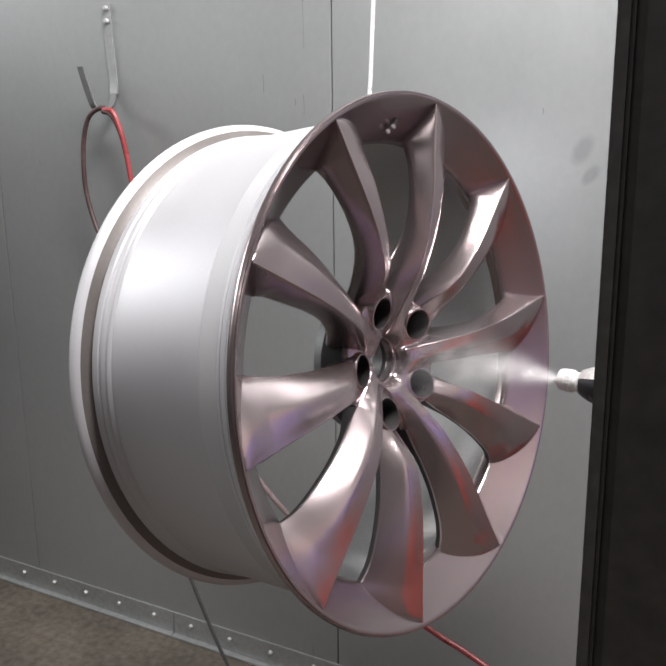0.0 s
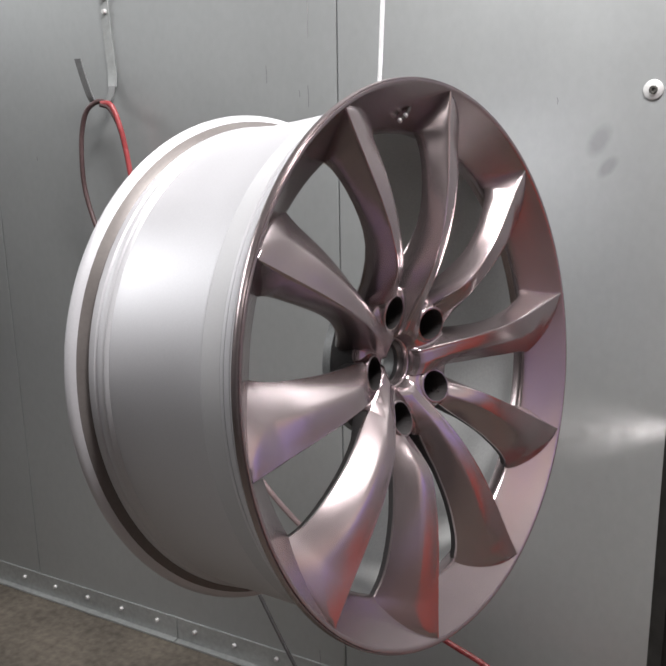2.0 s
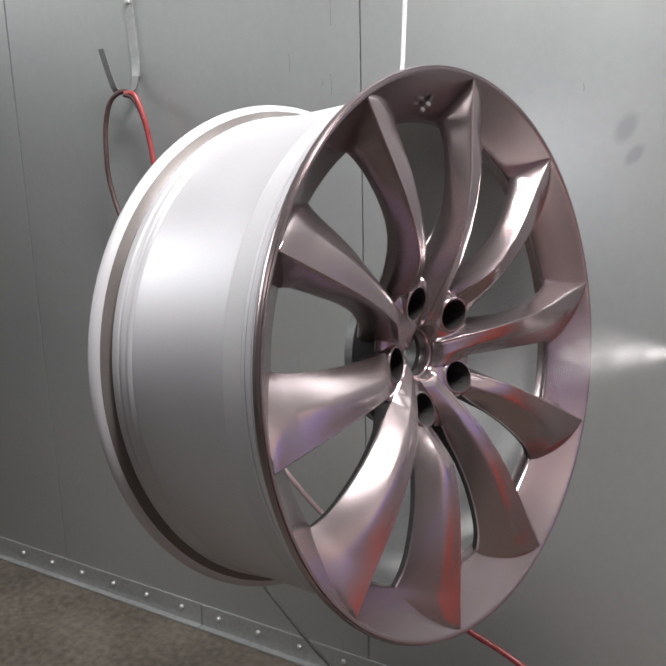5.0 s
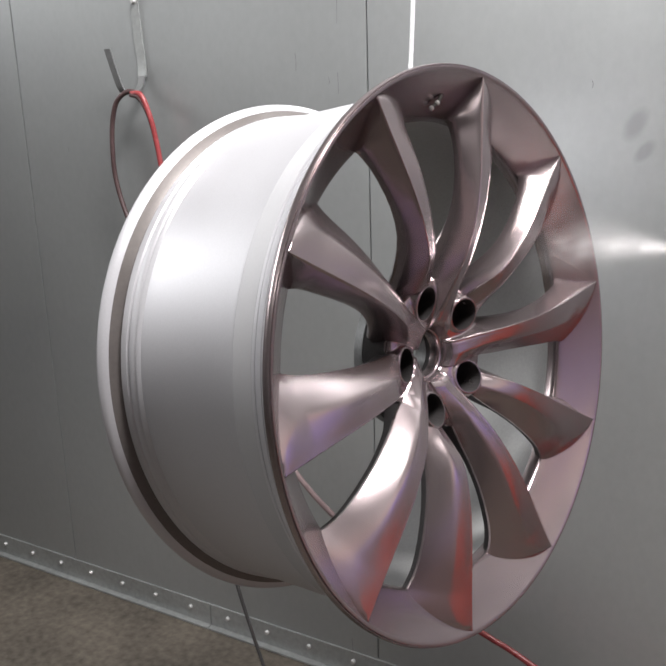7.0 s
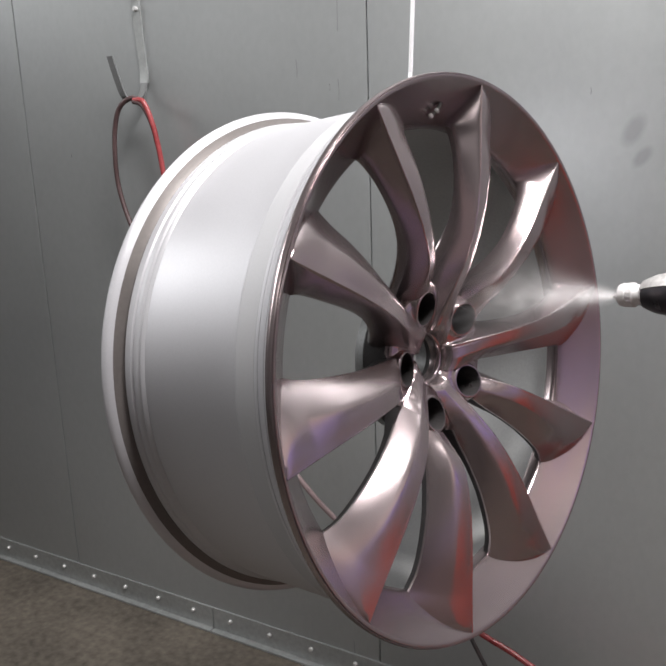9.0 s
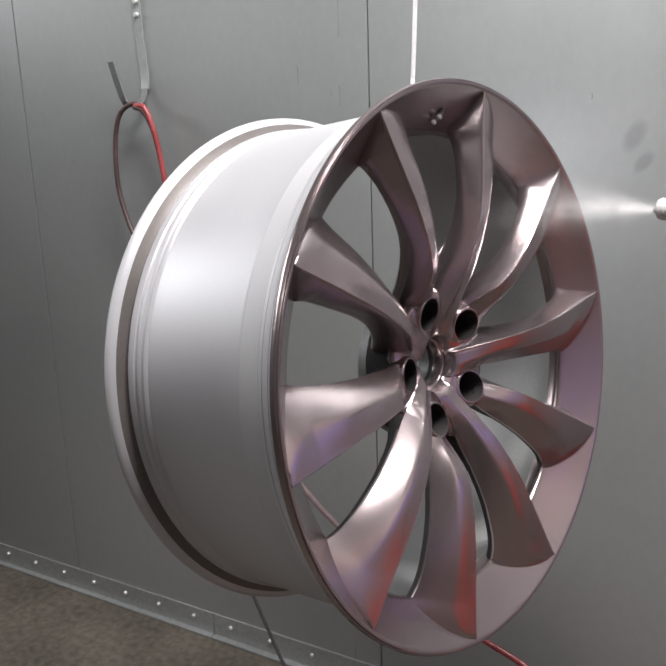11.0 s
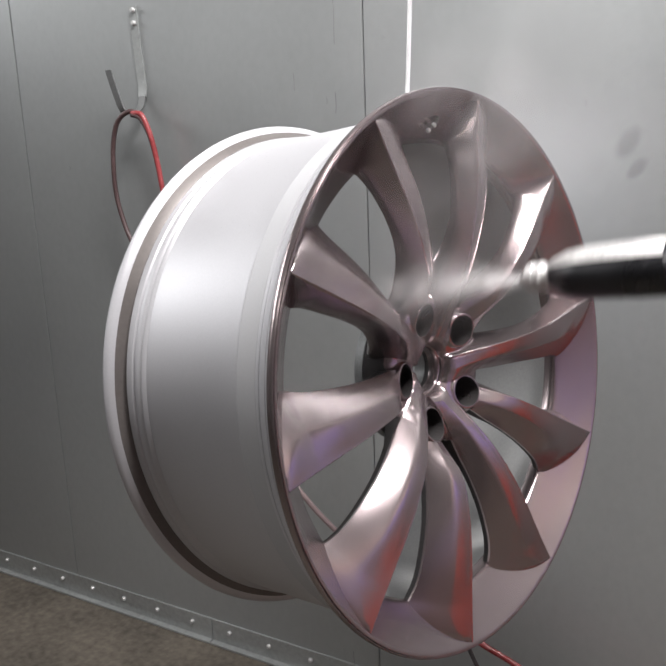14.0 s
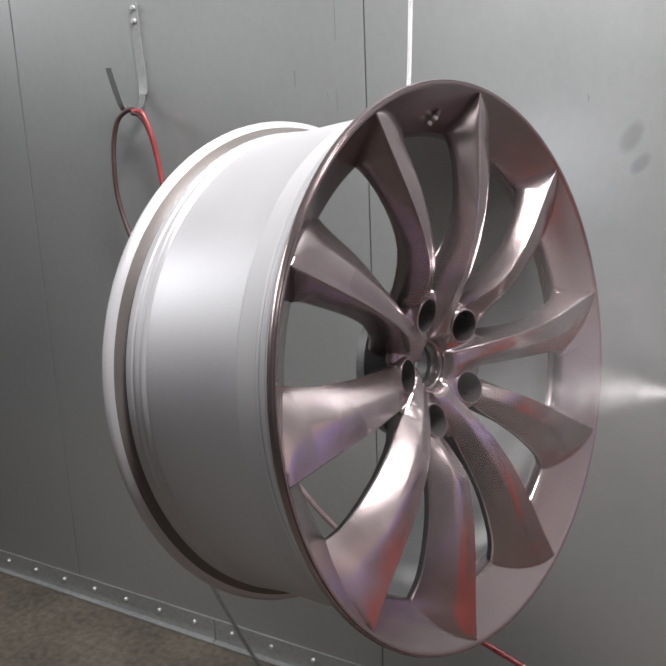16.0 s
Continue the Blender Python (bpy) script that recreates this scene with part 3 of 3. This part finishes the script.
# ---- spray gun ----
def spray_gun():
    g = new("spray_gun", None)
    tagged(g, "black spray gun with pale aluminium nozzle blowing paint mist", "spray gun")
    v, f = lathe([(0.0, 0.0001), (0.0, 0.0030), (0.003, 0.0040), (0.003, 0.0080), (0.0, 0.0084), (0.0, 0.0100), (0.003, 0.0112), (0.007, 0.0114), (0.0078, 0.0108), (0.0088, 0.0116), (0.014, 0.0114), (0.0155, 0.0100), (0.0156, 0.0001)], 40, "X")
    cap = part("air_cap", mesh_of("air_cap", v, f, CAP, 35), g, "pale worn aluminium air cap")
    for k in range(2):
        o = box("horn", (0.006, 0.004, 0.005), (-0.001, 0.0085 * (1 - 2 * k), 0), CAP, cap, 0.0015)
    knurl = mesh_of("knurl", *box_data((0.0045, 0.0010, 0.0012), (0.0115, 0.0114, 0), 0.0003), CAP)
    for k in range(20):
        o = part("knurl", knurl, cap)
        o.rotation_euler = (radians(18 * k), 0, 0)
    v, f = lathe([(0.0155, 0.0001), (0.0155, 0.0100), (0.0195, 0.0096), (0.0215, 0.0110), (0.0235, 0.0128), (0.0240, 0.0001)], 40, "X")
    part("neck", mesh_of("neck", v, f, CAP, 35), g, "slim pale aluminium neck")
    v, f = lathe([(0.0225, 0.0001), (0.0225, 0.0120), (0.028, 0.0150), (0.036, 0.0180), (0.050, 0.0202), (0.09, 0.0212), (0.125, 0.0212), (0.125, 0.0001)], 40, "X")
    part("barrel", mesh_of("barrel", v, f, GUNBODY, 35), g, "glossy black gun barrel")
    # added pale shell that imitates the ceiling's sheen on top of the barrel
    verts, faces = [], []
    line = [(0.0235, 0.0136), (0.028, 0.0156), (0.036, 0.0186), (0.050, 0.0208), (0.09, 0.0218), (0.117, 0.0218)]
    for n in range(2):
        for x, r in line:
            for k in range(13):
                a = radians(90 - 58 + 116 * k / 12)
                q = r - 0.0016 * n
                verts.append((x, q * math.cos(a), q * math.sin(a)))
    m = len(line) * 13
    for i in range(len(line) - 1):
        for k in range(12):
            a = i * 13 + k
            faces += [[a, a + 1, a + 14, a + 13], [m + a, m + a + 13, m + a + 14, m + a + 1]]
        for k in (0, 12):
            a = i * 13 + k
            faces.append([a, a + 13, m + a + 13, m + a])
    for k in range(12):
        for i in (0, len(line) - 1):
            a = i * 13 + k
            faces.append([a, m + a, m + a + 1, a + 1])
    part("top_sheen", mesh_of("top_sheen", verts, faces, SHEEN, 40), g, "pale shell in place of the sheen along the barrel's top")
    v, f = lathe([(0.118, 0.0001), (0.118, 0.0250), (0.122, 0.0265), (0.146, 0.0265), (0.150, 0.0245), (0.150, 0.0001)], 40, "X")
    part("collar", mesh_of("collar", v, f, GUNBODY, 35), g, "wider black collar")
    box("body", (0.10, 0.030, 0.045), (0.195, 0, -0.004), GUNBODY, g, 0.008)
    o = box("handle", (0.032, 0.026, 0.11), (0.0, 0, -0.055), GUNBODY, g, 0.009)
    o.location, o.rotation_euler = (0.225, 0, -0.02), (0, radians(-14), 0)
    # three thin rigid veils of mist crossing on the axis of the jet
    verts, faces = [], []
    for k in range(3):
        c, d = math.cos(radians(60 * k + 25)), math.sin(radians(60 * k + 25))
        base = len(verts)
        for i in range(13):
            x = 0.29 * i / 12
            for j in range(9):
                q = (j / 4 - 1) * 2.2 * (0.27 * x + 0.0035)
                lift = 0.004 * math.sin(9 * x + k) * x / 0.29
                verts.append((-x - 0.001, q * c - lift * d, q * d + lift * c))
        faces += [[base + i * 9 + j, base + i * 9 + j + 1, base + i * 9 + j + 10, base + i * 9 + j + 9] for i in range(12) for j in range(8)]
    o = tagged(part("paint_mist", mesh_of("paint_mist", verts, faces, MIST, 60), g, "faint pale jet of paint mist"), kind="stuff")
    o.visible_shadow = False
    return g


def haze_material():
    m, nt, b = nodes_of("overspray_haze")
    tc = nt.nodes.new("ShaderNodeTexCoord")
    ln = nt.nodes.new("ShaderNodeVectorMath")
    ln.operation = "LENGTH"
    nt.links.new(tc.outputs["Object"], ln.inputs[0])
    fade = nt.nodes.new("ShaderNodeMapRange")
    fade.interpolation_type = "SMOOTHERSTEP"
    fade.inputs["From Min"].default_value, fade.inputs["From Max"].default_value = 0.24, 0.0
    nt.links.new(ln.outputs["Value"], fade.inputs[0])
    n = nt.nodes.new("ShaderNodeTexNoise")
    n.inputs["Scale"].default_value, n.inputs["Detail"].default_value = 9, 5
    nt.links.new(tc.outputs["Object"], n.inputs["Vector"])
    shred = nt.nodes.new("ShaderNodeMapRange")
    shred.inputs["From Min"].default_value, shred.inputs["From Max"].default_value = 0.38, 0.72
    shred.inputs["To Max"].default_value = 0.17
    nt.links.new(n.outputs[0], shred.inputs[0])
    a = nt.nodes.new("ShaderNodeMath")
    a.operation = "MULTIPLY"
    nt.links.new(fade.outputs[0], a.inputs[0])
    nt.links.new(shred.outputs[0], a.inputs[1])
    b.inputs["Base Color"].default_value = (0.85, 0.83, 0.83, 1)
    b.inputs["Roughness"].default_value = 1
    b.inputs["Specular IOR Level"].default_value = 0
    nt.links.new(a.outputs[0], b.inputs["Alpha"])
    return m


def overspray():
    """A drifting puff of overspray: thin bowed veils, one behind another."""
    verts, faces = [], []
    for k in range(3):
        y = -0.08 + 0.08 * k
        r = math.sqrt(0.24 ** 2 - y * y)
        v, f = lathe([(y - 0.02, 0.0001), (y - 0.012, r * 0.5), (y + 0.012, r)], 24)
        faces += [[i + len(verts) for i in q] for q in f]
        verts += v
    o = new("overspray_cloud", mesh_of("overspray_cloud", verts, faces, haze_material(), 60))
    o.visible_shadow = False
    return tagged(o, "thin pale cloud of paint overspray drifting past the wheel", "mist", kind="stuff")


def swinging_hose():
    h = new("gun_hose", mesh_of("gun_hose", *tube(spline([(0.004, 0.0, 0.19), (0.006, 0, 0.12), (0.0, 0.0, 0.0), (0.0, 0.0, -0.14), (0.012, 0.0, -0.24)], 8), 0.0034, 10), BLACKHOSE, 60))
    return tagged(h, "thin dark air hose of the spray gun hanging loose", "hose")


booth()
skirting()
washer_screw()
wall_hook()
hoses()
door_post()
wheel()
hanging_wire()
gun = spray_gun()
gun_hose = swinging_hose()
cloud = overspray()


# seconds and the place of the nozzle
GUN = [
    (0.0, 0.137, 0.012, 0.853), (0.1, 0.138, 0.018, 0.856), (0.2, 0.151, 0.067, 0.842), (0.4, 0.188, 0.212, 0.805), (0.8, 0.272, 0.529, 0.698),
    (1.4, 0.275, 0.525, 0.666), (2.0, 0.224, 0.322, 0.716), (2.2, 0.208, 0.267, 0.743), (2.6, 0.195, 0.203, 0.735), (2.8, 0.191, 0.180, 0.720),
    (3.0, 0.192, 0.182, 0.716), (3.5, 0.190, 0.171, 0.712), (4.2, 0.192, 0.208, 0.765), (5.2, 0.179, 0.194, 0.846), (6.3, 0.161, 0.144, 0.899),
    (6.5, 0.148, 0.080, 0.891), (6.7, 0.151, 0.104, 0.912), (7.0, 0.161, 0.169, 0.950), (7.3, 0.140, 0.069, 0.935), (7.5, 0.122, -0.013, 0.937),
    (7.7, 0.119, -0.022, 0.939), (7.9, 0.135, 0.047, 0.935), (8.1, 0.157, 0.145, 0.939), (8.3, 0.161, 0.180, 0.973), (8.5, 0.150, 0.162, 1.027),
    (8.7, 0.145, 0.127, 1.002), (8.8, 0.141, 0.087, 0.965), (9.0, 0.132, 0.027, 0.929), (9.2, 0.137, 0.060, 0.944), (10.2, 0.150, 0.134, 0.974),
    (11.3, 0.135, 0.113, 1.060), (11.5, 0.112, 0.037, 1.109), (11.7, 0.113, 0.043, 1.118), (11.9, 0.115, 0.010, 1.032), (12.1, 0.121, -0.001, 0.963),
    (12.3, 0.119, -0.011, 0.965), (12.5, 0.116, 0.036, 1.073), (12.7, 0.123, 0.101, 1.139), (12.9, 0.117, 0.038, 1.069), (13.1, 0.127, 0.037, 0.982),
    (13.3, 0.131, 0.027, 0.933), (13.5, 0.138, 0.128, 1.063), (13.7, 0.109, 0.019, 1.097), (13.8, 0.100, -0.032, 1.078), (13.9, 0.097, -0.067, 1.036),
    (14.0, 0.091, -0.127, 0.979), (14.1, 0.097, -0.134, 0.917), (14.2, 0.104, -0.137, 0.850), (14.3, 0.120, -0.101, 0.787), (14.4, 0.135, -0.062, 0.731),
    (14.5, 0.156, 0.008, 0.693), (14.6, 0.171, 0.078, 0.695), (14.8, 0.178, 0.157, 0.783), (15.0, 0.176, 0.257, 0.988), (15.2, 0.157, 0.215, 1.070),
    (15.4, 0.149, 0.103, 0.923), (15.5, 0.159, 0.112, 0.858), (15.6, 0.171, 0.158, 0.843), (15.8, 0.176, 0.166, 0.816), (16.0, 0.172, 0.142, 0.808),
]


def GUN_PITCH(t):
    """How far the gun's back is raised, in degrees below zero."""
    return float(np.interp(t, [0, 2.2, 3.5, 4.2, 6.5, 7.0, 7.5, 8.0, 8.5, 9.0, 11.3, 12.5, 13.7, 14.0, 14.2, 14.5, 14.8, 15.4, 16],
                           [0, -16, -26, -14, -8, -2, -20, -16, -2, -7, 0, 0, -3, -9, -30, -38, -30, -16, -9]))


def motions():
    walk(gun, [(t, pose(x, y, z, 0, GUN_PITCH(t), -12.7)) for t, x, y, z in GUN])
    walk(gun_hose, [(t, pose(x, 0.3, z, 0, lean, 0)) for t, x, z, lean in (
        (0.0, -0.589, 0.291, -25.1), (0.5, -0.490, 0.310, -29.4), (1.0, -0.485, 0.310, -28.5), (1.5, -0.556, 0.286, -21.4), (2.0, -0.448, 0.316, -29.8),
        (2.5, -0.469, 0.309, -23.3), (3.0, -0.361, 0.298, -42.2), (3.5, -0.516, 0.284, -27.2), (4.0, -0.449, 0.314, -47.9), (5.2, -0.504, 0.296, -47.1),
        (6.5, -0.563, 0.276, -48.5), (7.0, -0.553, 0.223, -19.0), (7.5, -0.16, 0.40, -24.3), (8.0, -0.534, 0.284, -22.1), (8.5, -0.532, 0.278, -38.5),
        (9.0, -0.16, 0.40, -27.6), (10.2, -0.30, 0.303, -27.8), (11.5, -0.601, 0.261, -25.2), (12.0, -0.431, 0.322, -47.0), (12.5, -0.498, 0.285, -38.7),
        (13.0, -0.601, 0.257, -26.4), (13.5, -0.409, 0.317, -42.0), (14.0, -0.16, 0.40, -25.4), (15.0, -0.16, 0.40, -25.6), (16.0, -0.626, 0.272, -34.3))])
    walk(cloud, [(t, pose(x, y, z, 0, 0, 30)) for t, x, y, z in (
        (0.0, 1.0, 0.2, 1.5), (12.0, 1.0, 0.2, 1.5), (13.4, 0.7, 0.12, 1.3), (13.8, 0.18, 0.02, 1.12), (14.1, -0.02, -0.02, 1.02), (14.4, -0.02, -0.02, 0.82), (14.7, 0.38, 0.1, 0.78),
        (15.2, 0.42, 0.08, 1.08), (15.5, 0.12, -0.08, 0.92), (16.0, 0.14, -0.08, 0.86))])


motions()
